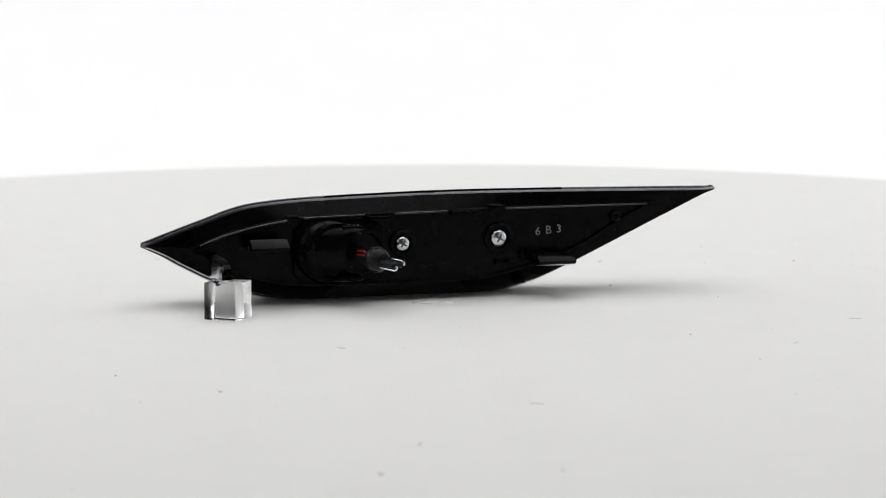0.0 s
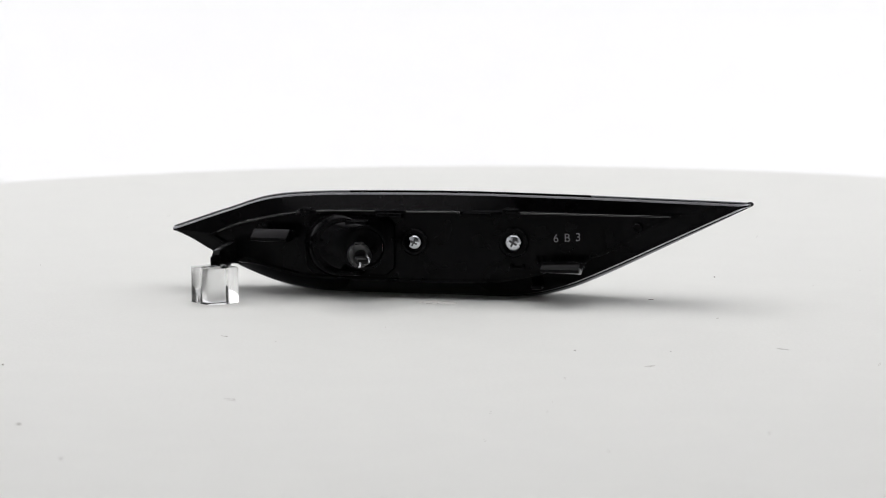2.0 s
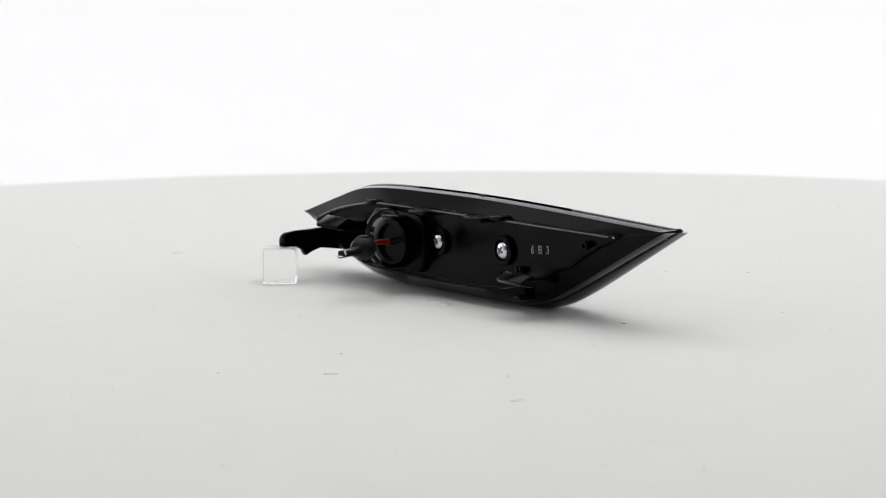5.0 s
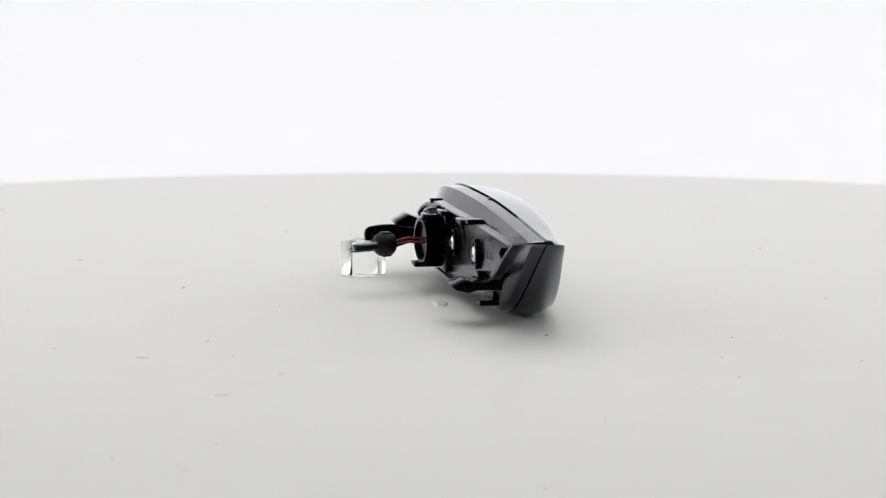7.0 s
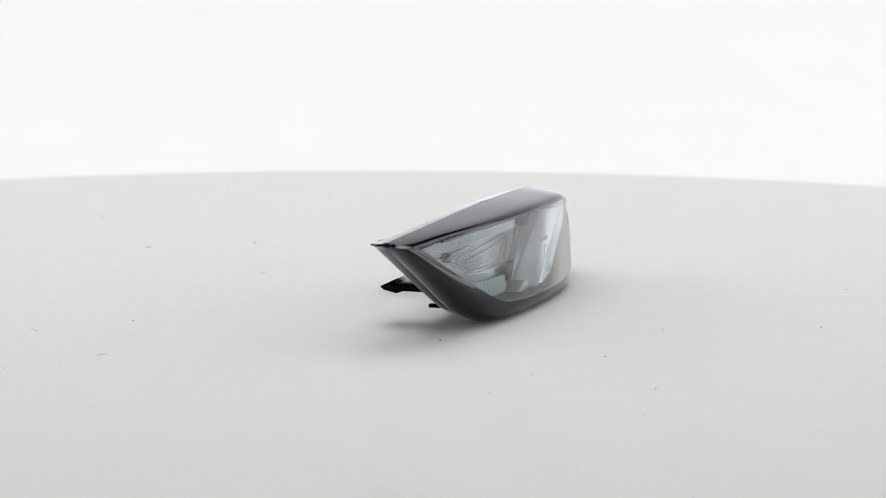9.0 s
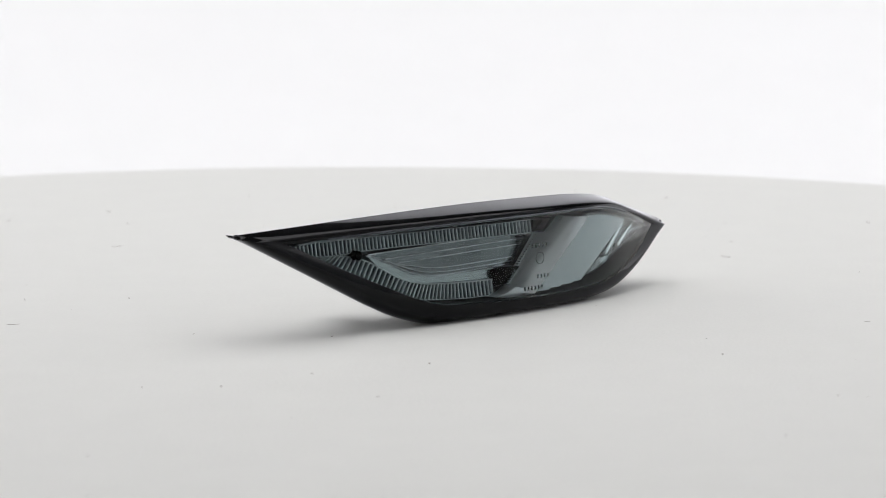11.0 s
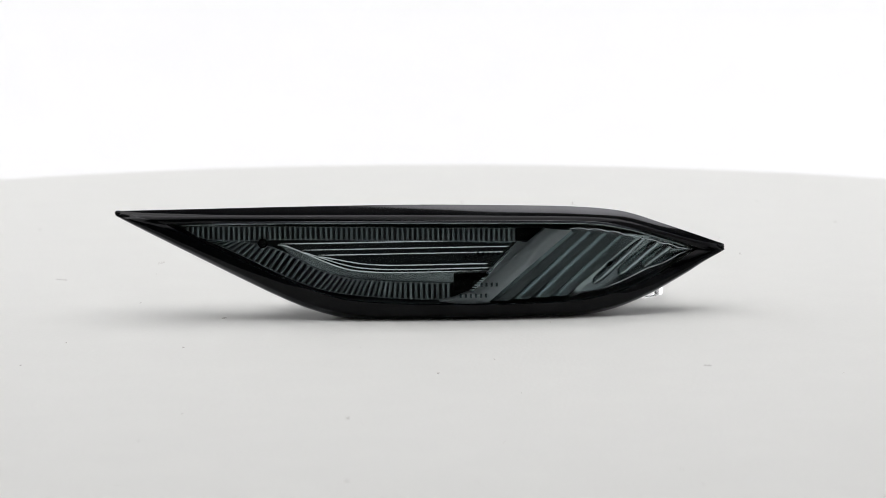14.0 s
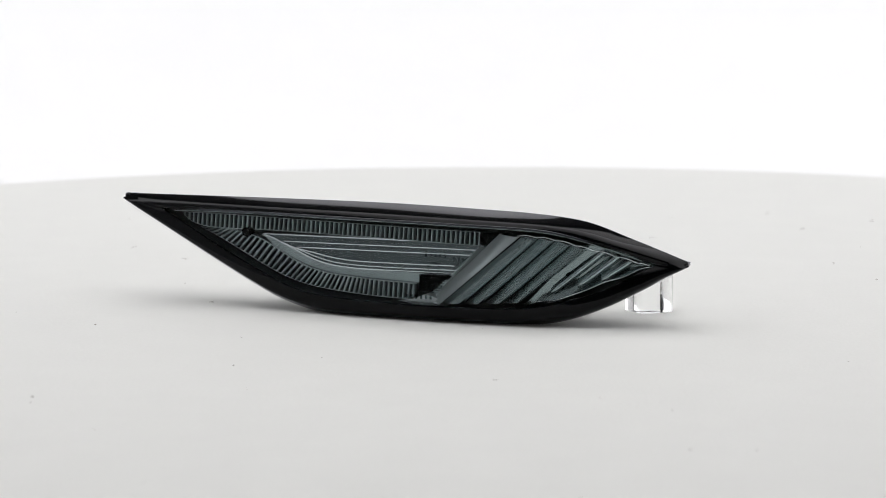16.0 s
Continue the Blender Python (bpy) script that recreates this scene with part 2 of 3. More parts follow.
def room():
    walls = (("wall_north", (-2, 2, 1.75, 1.85, -0.8, 1.7)), ("wall_south", (-2, 2, -2.1, -2.0, -0.8, 1.7)),
             ("wall_west", (-2.1, -2, -2.1, 1.85, -0.8, 1.7)), ("wall_east", (2, 2.1, -2.1, 1.85, -0.8, 1.7)),
             ("floor", (-2.1, 2.1, -2.1, 1.85, -0.9, -0.8)), ("ceiling", (-2.1, 2.1, -2.1, 1.85, 1.7, 1.8)))
    for name, b in walls:
        bm = bmesh.new()
        box(bm, *[c * 1000 for c in b], bevel=0)
        tagged(link(name, bm, ROOM, smooth=False), "plain grey painted " + name.split("_")[0] + " of the dim room", name.split("_")[0], kind="structure")


def bench():
    """The bench under the paper sheet."""
    bm = bmesh.new()
    box(bm, -1200, 1200, -640, 1450, -110, -77, 3)
    bench_ob = new("work_bench")
    bench_ob.location = (0, 0, -0.8)
    tagged(bench_ob, "plain bench under the white paper backdrop", "bench")
    top = part("benchtop", bm, ROOM, bench_ob)
    top.location = (0, 0, 0.8)
    for x in (-1100, 1100):
        for y in (-560, 1370):
            bm = bmesh.new()
            box(bm, x - 30, x + 30, y - 30, y + 30, -800, -110, 3)
            part("leg", bm, ROOM, bench_ob).location = (0, 0, 0.8)


# ---- the turntable ----
def turntable():
    """A thin white board, not quite round, on a low drum."""
    root = tagged(new("turntable"), "white matt display turntable with faint scuffs and specks of dust", "turntable")
    n, rings = 160, []
    bm = bmesh.new()
    skew = radians(68.4)
    for k, (f, z) in enumerate(((0.02, 0), (0.3, 0), (0.6, 0), (0.85, 0), (1.0 - 0.002, 0), (1.0, -0.0008), (1.0, -0.0052), (0.998, -0.006), (0.5, -0.006))):
        ring = []
        for i in range(n):
            a = 2 * math.pi * i / n
            x, y = 0.431 * math.cos(a) * f, 0.396 * math.sin(a) * f
            ring.append(bm.verts.new((x * math.cos(skew) - y * math.sin(skew), x * math.sin(skew) + y * math.cos(skew), z)))
        rings.append(ring)
    for p, q in zip(rings, rings[1:]):
        for i in range(n):
            bm.faces.new((p[i], q[i], q[(i + 1) % n], p[(i + 1) % n]))
    bm.faces.new(rings[0])
    bm.faces.new(rings[-1][::-1])
    part("board", bm, TABLE, root)
    bm = bmesh.new()
    turned(bm, [(148, -75), (150, -74), (150, -8), (148, -6.5)], (0, 0, 0), 64, "z")
    part("drum", bm, PAPER, root)
    bm = bmesh.new()
    rnd = random.Random(4)
    for i in range(90):
        a, d = rnd.uniform(0, 6.283), 330 * math.sqrt(rnd.uniform(0.02, 1))
        r = rnd.choice((0.16, 0.2, 0.22, 0.3, 0.42))
        t = bmesh.new()
        bmesh.ops.create_icosphere(t, subdivisions=1, radius=r * MM)
        m = Matrix.Translation((d * math.cos(a) * MM, d * math.sin(a) * MM, 0.0001)) @ Matrix.Rotation(rnd.uniform(0, 3), 4, "Z") @ Matrix.Diagonal((rnd.choice((1, 1.3, 2.6)), 0.8, 0.35, 1))
        join(bm, t, m)
    for i in range(7):
        a, d, w = rnd.uniform(0, 6.283), rnd.uniform(60, 200), rnd.uniform(0, 6.283)
        bend, length = rnd.uniform(-0.6, 0.6), rnd.uniform(2, 4.5)
        fibre = [(d * math.cos(a) + length * q / 8 * math.cos(w + bend * q / 8), d * math.sin(a) + length * q / 8 * math.sin(w + bend * q / 8), 0.1) for q in range(9)]
        tube(bm, fibre, 0.06, 5)
    tagged(part("dust", bm, SPECK, root, "dark specks and fibres of dust"), kind="stuff")
    bm = bmesh.new()
    for cx, cy, rx, ry, h in ((0.5, 2.5, 4.5, 2.6, 0.9), (5.5, 1.0, 3.0, 2.0, 0.7), (-3.5, 3.4, 2.6, 1.6, 0.5)):
        t = bmesh.new()
        bmesh.ops.create_icosphere(t, subdivisions=3, radius=1)
        for v in t.verts:
            k = 1 + 0.25 * noise.noise(v.co * 2.2 + Vector((cx, cy, 0)))
            v.co = Vector((cx + v.co.x * rx * k, cy + v.co.y * ry * k, v.co.z * h)) * MM
        join(bm, t)
    part("glue_residue", bm, GLUE, root, "whitish dried glue left at the middle")
    return root


# ---- the side marker lamp: s along its length from the short tip, v towards its front, z up; millimetres ----
P_TOP = [(-0.8, 21.3), (12.5, 26.0), (22.5, 29.4), (28.5, 31.5), (34.5, 33.1), (42.5, 34.2), (52, 34.9), (62, 35.3), (102, 36.1), (141, 35.9), (180, 35.3), (205, 34.9)]
P_BOT = [(-0.8, 19.7), (6.4, 16.4), (12.4, 13.0), (25.5, 6.5), (38.5, 1.9), (52, -0.1), (66, -0.55), (82, -0.6), (112, -0.5), (123, -0.15), (132, 1.2), (142, 4.1), (151.6, 8.1), (161, 12.5), (181, 22.2), (205, 33.7)]
W_TOP = [(9, 20.8), (23.5, 25.9), (33, 28.8), (42, 30.8), (52, 31.7), (80, 32.2), (109, 32.3), (150, 32.2), (175, 31.7), (188, 31.2)]
W_BOT = [(9, 20.4), (17.8, 15.6), (25, 11.8), (33, 8.8), (42, 6.6), (52, 5.2), (76, 4.6), (109, 4.9), (128, 6.2), (137, 8.4), (147, 12.2), (166, 20.4), (188, 30.8)]
FRONT = [(0, 2.0), (9, 5.0), (20, 8.5), (30, 11.2), (40, 13.6), (50, 15.2), (60, 16.0), (80, 16.6), (100, 16.0), (125, 14.4), (150, 12.0), (175, 8.8), (188, 7.4), (205, 4)]
SHOULDER = [(0, 0), (0.3, 0.0), (0.5, 0.015), (0.7, 0.06), (0.84, 0.16), (0.92, 0.34), (0.97, 0.64), (1.0, 1.0)]


def frac(curve, a):
    s = curve[0][0] + (curve[-1][0] - curve[0][0]) * a
    return s, along(curve, s)


def spread(i, n):
    """Even steps, closer near both tips."""
    u = i / n
    return 0.7 * u + 0.3 * (0.5 - 0.5 * math.cos(math.pi * u))


N = 110


def part_v(a, top):
    """Where the parting line runs in depth."""
    return (1.6 if top else 3.0) * math.sin(math.pi * a)


def ring_at(k, top):
    """One line of the lens's side, k = 0 at the parting line and 1 at the window."""
    pts = []
    for i in range(N + 1):
        a = spread(i, N)
        s0, z0 = frac(P_TOP if top else P_BOT, a)
        s1, z1 = frac(W_TOP if top else W_BOT, a)
        v0 = part_v(a, top)
        v1 = along(FRONT, s1) + (0 if top else 4.5 * math.sin(math.pi * a) ** 0.8)
        fv, fz = k, along(SHOULDER, k)
        if top:
            fz += 0.55 * k * (1 - fz)
        # the wall leans in a little before the shoulder and is fullest low at the front
        full = 0 if top else -1.7 * math.sin(math.pi * a) ** 0.6 * math.sin(math.pi * min(1, k * 1.3))
        pts.append(Vector((s0 + (s1 - s0) * fz, v0 + 0.8 + (v1 - v0 - 0.8) * fv, max(-0.76, z0 + (z1 - z0) * fz + full))))
    return pts


def skin(bm, lines, flip=False):
    rows = [[bm.verts.new(p * MM) for p in line] for line in lines]
    for p, q in zip(rows, rows[1:]):
        for i in range(len(p) - 1):
            f = (p[i], p[i + 1], q[i + 1], q[i])
            bm.faces.new(f[::-1] if flip else f)
    return rows


def lamp_rim():
    """The polished black border of the lens, from the parting line round to the window."""
    bm = bmesh.new()
    ks = [0, 0.04, 0.15, 0.3, 0.42, 0.54, 0.66, 0.74, 0.81, 0.87, 0.91, 0.95, 0.98, 1.0]
    skin(bm, [ring_at(k, True) for k in ks])
    skin(bm, [ring_at(k, False) for k in ks], True)
    for top in (True, False):
        eased = [p + Vector((0, -0.35, -0.4 if top else 0.4)) for p in ring_at(0, top)]
        skin(bm, [eased, ring_at(0, top)], not top)
    for end in (0, -1):
        skin(bm, [[ring_at(k, True)[end] for k in ks], [ring_at(k, False)[end] for k in ks]])
    for top in (True, False):
        back = [p + Vector((0, -1.2, -0.25 if top else 0.25)) for p in ring_at(1.0, top)]
        skin(bm, [ring_at(1.0, top), back], not top)
    bmesh.ops.remove_doubles(bm, verts=bm.verts[:], dist=0.00002)
    bmesh.ops.recalc_face_normals(bm, faces=bm.faces[:])
    return bm


def lamp_window():
    bm = bmesh.new()
    t, b = ring_at(1.0, True), ring_at(1.0, False)
    lines = []
    for j in range(13):
        u = j / 12
        bow = 0.5 * math.sin(math.pi * u)
        lines.append([t[i].lerp(b[i], u) + Vector((0, bow * math.sin(math.pi * i / N), 0)) for i in range(N + 1)])
    skin(bm, lines)
    bmesh.ops.remove_doubles(bm, verts=bm.verts[:], dist=0.00002)
    bmesh.ops.recalc_face_normals(bm, faces=bm.faces[:])
    return bm


B_TOP = [(15, 19.6), (24, 23.4), (32, 25.6), (44, 28.0), (53, 29.2), (83, 29.8), (122, 30.2), (142, 30.2), (181, 30.2)]
B_BOT = [(15, 19.6), (24, 14.6), (34, 10.0), (44, 7.2), (52, 6.1), (83, 5.6), (117, 6.1), (126, 7.6), (140, 11.0), (154, 16.2), (162, 20.6), (171, 25.6), (181, 30.2)]


def plate_v(s):
    return -8.2 + 0.033 * max(0.0, s - 80)


def lamp_housing():
    """Black back: a sloped flange from the parting line, a raised ridge and the flat plate within it."""
    bm = bmesh.new()
    ends = {}
    for top in (True, False):
        lines = [[] for _ in range(8)]
        for i in range(N + 1):
            a = spread(i, N)
            s0, z0 = frac(P_TOP if top else P_BOT, a)
            s1, z1 = frac(B_TOP if top else B_BOT, a)
            pv = plate_v(s1)
            gap = frac(P_TOP, a)[1] - frac(P_BOT, a)[1]
            e = (-1 if top else 1) * min(1, gap / 3)
            v0 = part_v(a, top)
            rear = v0 - (4.6 if top else 2.4 + 1.6 * math.cos(math.pi * a) ** 2)
            lines[0].append(Vector((s0 * 0.994 + 0.6, v0 + 1.0, z0 + 0.9 * e)))
            lines[1].append(Vector((s0 * 0.994 + 0.6, v0 + 0.1, z0 + 0.9 * e)))
            lines[2].append(Vector((s0 * 0.997 + 0.3, v0, z0 + 0.45 * e)))
            lines[3].append(Vector((s0 * 0.997 + 0.3, (v0 + rear) / 2, z0 + 0.55 * e)))
            lines[4].append(Vector((s0 * 0.99 + 1, rear, z0 + 0.9 * e)))
            lines[5].append(Vector((s1, pv * 0.8, z1 - 0.4 * e)))
            lines[6].append(Vector((s1, pv - 1.5, z1 - 0.2 * e)))
            lines[7].append(Vector((s1 * 0.99 + 1, pv - 1.6, z1 + 0.5 * e)))
        lines.append([p + Vector((0, 1.6, 0.1 * e)) for p in lines[7]])
        skin(bm, lines, top)
        ends[top] = [(line[0], line[-1]) for line in lines]
        if top:
            t_in = lines[-1]
        else:
            b_in = lines[-1]
    for end in (0, 1):
        skin(bm, [[p[end] for p in ends[True]], [p[end] for p in ends[False]]])
    skin(bm, [[t_in[i].lerp(b_in[i], u / 4) for i in range(N + 1)] for u in range(5)], True)
    bmesh.ops.remove_doubles(bm, verts=bm.verts[:], dist=0.00002)
    bmesh.ops.recalc_face_normals(bm, faces=bm.faces[:])
    return bm


def screw(parent, s, z, r):
    v = plate_v(s)
    bm = bmesh.new()
    turned(bm, [(r * 1.75, v + 0.3), (r * 1.75, v - 1.2), (r * 1.6, v - 1.6), (r * 1.25, v - 1.6), (r * 1.2, v - 0.2), (0.2, v - 0.2)], (s, 0, z), 36)
    boss = part("screw_boss", bm, BLACK, parent)
    bm = bmesh.new()
    turned(bm, [(r, v), (r, v - 0.9), (r * 0.93, v - 1.4), (r * 0.7, v - 1.9), (r * 0.35, v - 2.15), (0.05, v - 2.2)], (s, 0, z), 36)
    head = part("screw", bm, STEEL, parent, "zinc-plated cross-head screw")
    # slot isn't cut: a raised cross, its dark colour standing for the shade inside
    bm = bmesh.new()
    for turn in (0.5, 0.5 + math.pi / 2):
        t = bmesh.new()
        box(t, -r * 0.5, r * 0.5, -0.3, 0.3, -r * 0.11, r * 0.11, 0.05)
        join(bm, t, Matrix.Translation(Vector((s, v - 2.0, z)) * MM) @ Matrix.Rotation(turn, 4, "Y"))
    part("cross_slot", bm, DARK, head, "cross slot with its shade put into a dark colour")


def lettering(parent, text, s, z, size):
    v = plate_v(s)
    cu = bpy.data.curves.new("digit", "FONT")
    cu.body, cu.size, cu.extrude, cu.align_x = text, size * MM, 0.00006, "CENTER"
    ob = bpy.data.objects.new("tmp", cu)
    scene.collection.objects.link(ob)
    me = bpy.data.meshes.new_from_object(ob.evaluated_get(bpy.context.evaluated_depsgraph_get()))
    bpy.data.objects.remove(ob)
    me.materials.clear()
    me.materials.append(INK)
    d = new("stamped_digit", me)
    d.parent = parent
    d.matrix_basis = pose(s * MM, (v - 0.1) * MM, z * MM, 90, 0, 0)


def lamp():
    root = tagged(new("side_marker_lamp"), "smoked car side marker lamp with a glossy black rim", "car lamp")
    housing = part("housing", lamp_housing(), BLACK, root, "moulded black plastic back housing")
    rim = part("rim", lamp_rim(), RIM, root, "polished black border of the lens")
    pane = part("lens", lamp_window(), LENS, root, "smoked transparent front lens")
    seam = [p + Vector((0, -0.9, -0.9)) for p in ring_at(1.0, True)[4:-4]]
    part("seam", tube(bmesh.new(), seam, 0.16, 6), RIB, pane, "thin moulded seam round the lens")
    # dark bead laid along the parting line in place of its shaded gap
    gap_shade = [p + Vector((0, -0.3, -0.36)) for p in ring_at(0, True) if 62 < p.x < 150]
    part("gap_shade", tube(bmesh.new(), gap_shade, 0.4, 8), GAP_SHADE, housing, "matt black bead standing in for the shade in the parting gap")
    for s, v, z, a in ((204.2, 0.9, 34.3, 1.2), (0.2, 0.9, 20.5, 1.1)):
        cap = bmesh.new()
        bmesh.ops.create_icosphere(cap, subdivisions=3, radius=MM)
        cap.transform(Matrix.Translation(Vector((s, v, z)) * MM) @ Matrix.Diagonal((a, 1.5, 0.85, 1)))
        part("tip_cap", cap, RIM, rim)
    # opaque pale rod: the light caught by the lens edge is in its colour
    edge = [p + Vector((0, -0.2, -0.2)) for p in ring_at(0, True)]
    part("lens_edge", tube(bmesh.new(), edge, 0.26, 8), LIT_EDGE, rim, "translucent upper edge of the lens, the light it catches in its pale colour")
    # rod added for the streak of light reflected by the upper bevel
    lip = [p + Vector((0, 0.05, -0.3)) for p in ring_at(1.0, True)[16:-12]]
    part("lens_lip_highlight", tube(bmesh.new(), lip, 0.42, 8), LIP, rim, "thin rod for the highlight along the upper bevel of the lens")
    # glossy beads in broken runs stand in for the highlight along the ridge
    for s0, s1 in ((18, 49), (54, 75), (86, 105), (126, 178)):
        ridge = [(s0 + (s1 - s0) * q / 20, plate_v(s0 + (s1 - s0) * q / 20) - 1.5, along(B_TOP, s0 + (s1 - s0) * q / 20) - 0.1) for q in range(21)]
        part("ridge_glint", tube(bmesh.new(), ridge, 0.35, 8), SHINE, housing, "glossy bead standing in for the highlight on the ridge")
    back_parts(root, housing)
    inner_parts(root)
    return root


def back_parts(root, housing):
    screw(housing, 88.8, 19.2, 2.7)
    screw(housing, 123.6, 19.9, 3.0)
    for c, s, z in (("6", 138.2, 20.3), ("B", 142.1, 20.6), ("3", 145.9, 20.9)):
        lettering(housing, c, s, z, 4.0)
    bm = bmesh.new()
    turned(bm, [(1.7, -4), (1.7, -7.2), (1.3, -7.6), (0.8, -7.6), (0.7, -6.6), (0.1, -6.6)], (166.5, 0, 26.0), 20)
    part("locating_pin", bm, BLACK, housing)
    # bulb socket: a square collar with a round holder and its opening
    bm = bmesh.new()
    prism(bm, [(50, 10), (53, 7.2), (79, 7.2), (82, 10), (82, 25), (79, 28), (54, 28), (50.5, 25)], "v", -6, -10.5, 0.9)
    socket = part("bulb_socket", bm, BLACK, root, "black plastic bulb socket on the back")
    bm = bmesh.new()
    oblique(bm, [(60, -6, 17.5, 11.2, 6), (61.6, -10.4, 17.6, 10.9, 8), (63.6, -13.4, 17.8, 10.4, 10), (64.4, -14.0, 17.8, 9.8, 10), (64.8, -13.8, 17.8, 8.6, 10),
                 (71.2, -17.2, 18, 8.2, 9), (73.2, -18.0, 18, 7.8, 8), (73.4, -18.0, 18, 6.8, 8), (73.2, -17.4, 18, 6.6, 8), (72.8, -16.6, 18, 6.3, 8)])
    part("holder", bm, BLACK, socket)
    for turn in (2.35, 3.1, 3.9):
        c, q = math.cos(turn), math.sin(turn)
        bm = bmesh.new()
        tube(bm, [(60.2 + 11.1 * c, -7, 17.5 + 11.1 * q), (61.8 + 10.8 * c, -10.8, 17.6 + 10.8 * q), (63.5 + 10.3 * c, -13.2, 17.8 + 10.3 * q)], 0.6, 8)
        part("grip_rib", bm, BLACK, socket)
    bm = bmesh.new()
    prism(bm, [(66, 25.2), (73, 25.6), (73, 26.8), (66, 27.0)], "v", -10, -16.8, 0.3)
    part("keyway", bm, BLACK, socket)
    bm = bmesh.new()
    box(bm, 64, 72, -19.8, -10, 8.4, 9.8, 0.3)
    part("latch", bm, BLACK, socket)
    # loose plug hanging by its wires, its nose turned aside
    plug = tagged(part("plug", turned(bmesh.new(), [(2.6, -27.6), (3.5, -28.0), (4.1, -29.0), (4.1, -32.0), (3.6, -33.6), (2.4, -34.8)], (74.3, 0, 17.2), 28), GREY, root, "dark grey rubber plug with two bent wire pins"))
    bm = bmesh.new()
    box(bm, 72.2, 76.6, -43.4, -33.5, 15.7, 17.5, 0.5)
    part("blade", bm, GREY, plug)
    for z0, z1 in ((20.6, 21.5), (12.9, 13.8)):
        bm = bmesh.new()
        box(bm, 72.6, 76.0, -32.4, -28.8, z0, z1, 0.4)
        part("lug", bm, GREY, plug)
    for z, s, up in ((15.0, 72.9, 1), (18.1, 75.9, -1)):
        bm = bmesh.new()
        tube(bm, [(s, -34, z + 0.3 * up), (s, -36, z), (s, -40, z), (s, -43.4, z), (s + 0.2, -44.2, z + 0.25 * up), (s + 0.3, -44.4, z + 0.8 * up), (s + 0.3, -44.1, z + 1.5 * up)], 0.34)
        part("wire_pin", bm, STEEL, plug, "bright bent wire pin")
    swing = Matrix.Translation(Vector((74.3, -30, 0)) * MM) @ Matrix.Rotation(radians(20), 4, "Z") @ Matrix.Translation(Vector((-74.3, 30, 0)) * MM)
    plug.matrix_basis = swing
    for d in (0, 1.3):
        bm = bmesh.new()
        tube(bm, [(70, -13, 16.2 + d), (71, -18, 17.2 + d), (72, -22, 17.6 + d), (73, -28.2, 17.0 + d * 0.6)], 0.42)
        part("wire", bm, RED, socket, "thin red wire")
    # snap clips and tabs
    bm = bmesh.new()
    prism(bm, [(-6, 19.3), (-18.5, 19.2), (-22.0, 19.8), (-22.3, 21), (-17.4, 23.6), (-13.5, 22.0), (-6, 22.0)], "s", 33.5, 46.5, 0.3)
    part("snap_clip", bm, BLACK, housing)
    bm = bmesh.new()
    prism(bm, [(-3, 11.2), (-12, 11.2), (-14, 10.4), (-18.5, 11.4), (-19.8, 12.6), (-15.2, 14.8), (-13.2, 13.8), (-3, 13.8)], "s", 135, 148.5, 0.3)
    part("snap_clip", bm, BLACK, housing)
    bm = bmesh.new()
    box(bm, 129.5, 133.5, -7.8, 0, 3.7, 5.1, 0.4)
    part("foot_tab", bm, BLACK, housing)
    for s0, s1, v1, z in ((48, 52, -10.6, 29.2), (76, 85, -12.6, 28.6), (106, 116, -11.3, 29.4), (120, 125, -10.5, 30.8)):
        bm = bmesh.new()
        box(bm, s0, s1, v1, -4, z - 0.8, z + 0.8, 0.35)
        part("edge_tab", bm, BLACK, housing)
    for s0, s1, z0, z1 in ((122.5, 127.5, 10.6, 12.4), (131.5, 134.5, 12.5, 15.5)):
        bm = bmesh.new()
        prism(bm, [(s0, z0), (s1, z0), (s1, z1), (s1 - 1, z1), (s1 - 1, z0 + 0.8), (s0 + 1, z0 + 0.8), (s0 + 1, z1), (s0, z1)], "v", -5, -8.6, 0.2)
        part("guide_lug", bm, BLACK, housing)
    bm = bmesh.new()
    prism(bm, [(98, 35.0), (103.5, 35.0), (102.6, 36.05), (99.5, 36.0)], "v", 0.9, 3.2, 0.15)
    part("moulding_gate", bm, BLACK, root)
    # mounting arm that rests on the acrylic block
    bm = bmesh.new()
    prism(bm, [(-4, 9), (-14, 10.4), (-18, 9.2), (-20.2, 8.0), (-21.6, 10.2), (-24.5, 11.5), (-26.5, 11.73), (-29.6, 11.73), (-30.6, 13.4), (-30.2, 15.6), (-28.5, 16.8), (-24, 17.4), (-4, 17.6)], "s", 22, 24.6, 0.3)
    box(bm, 21.4, 25.2, -30.2, -28.4, 11.75, 15.0, 0.4)
    prism(bm, [(24, 10.2), (36, 9), (36, 18.5), (24, 17.8)], "v", -3, -7.5, 0.5)
    arm = part("mounting_arm", bm, BLACK, root, "black plastic mounting arm with a hooked end")
    eye = [(21.9, -27.2 + 1.3 * math.cos(q * math.pi / 10), 14.5 + 1.0 * math.sin(q * math.pi / 10)) for q in range(21)]
    part("eyelet", tube(bmesh.new(), eye, 0.25, 6), BLACK, arm, "small moulded eyelet")


def lean(bm):
    """Tip what stands inside the lamp back by ten degrees about its middle height."""
    for v in bm.verts:
        v.co.y += (0.018 - v.co.z) * 0.18
    return bm


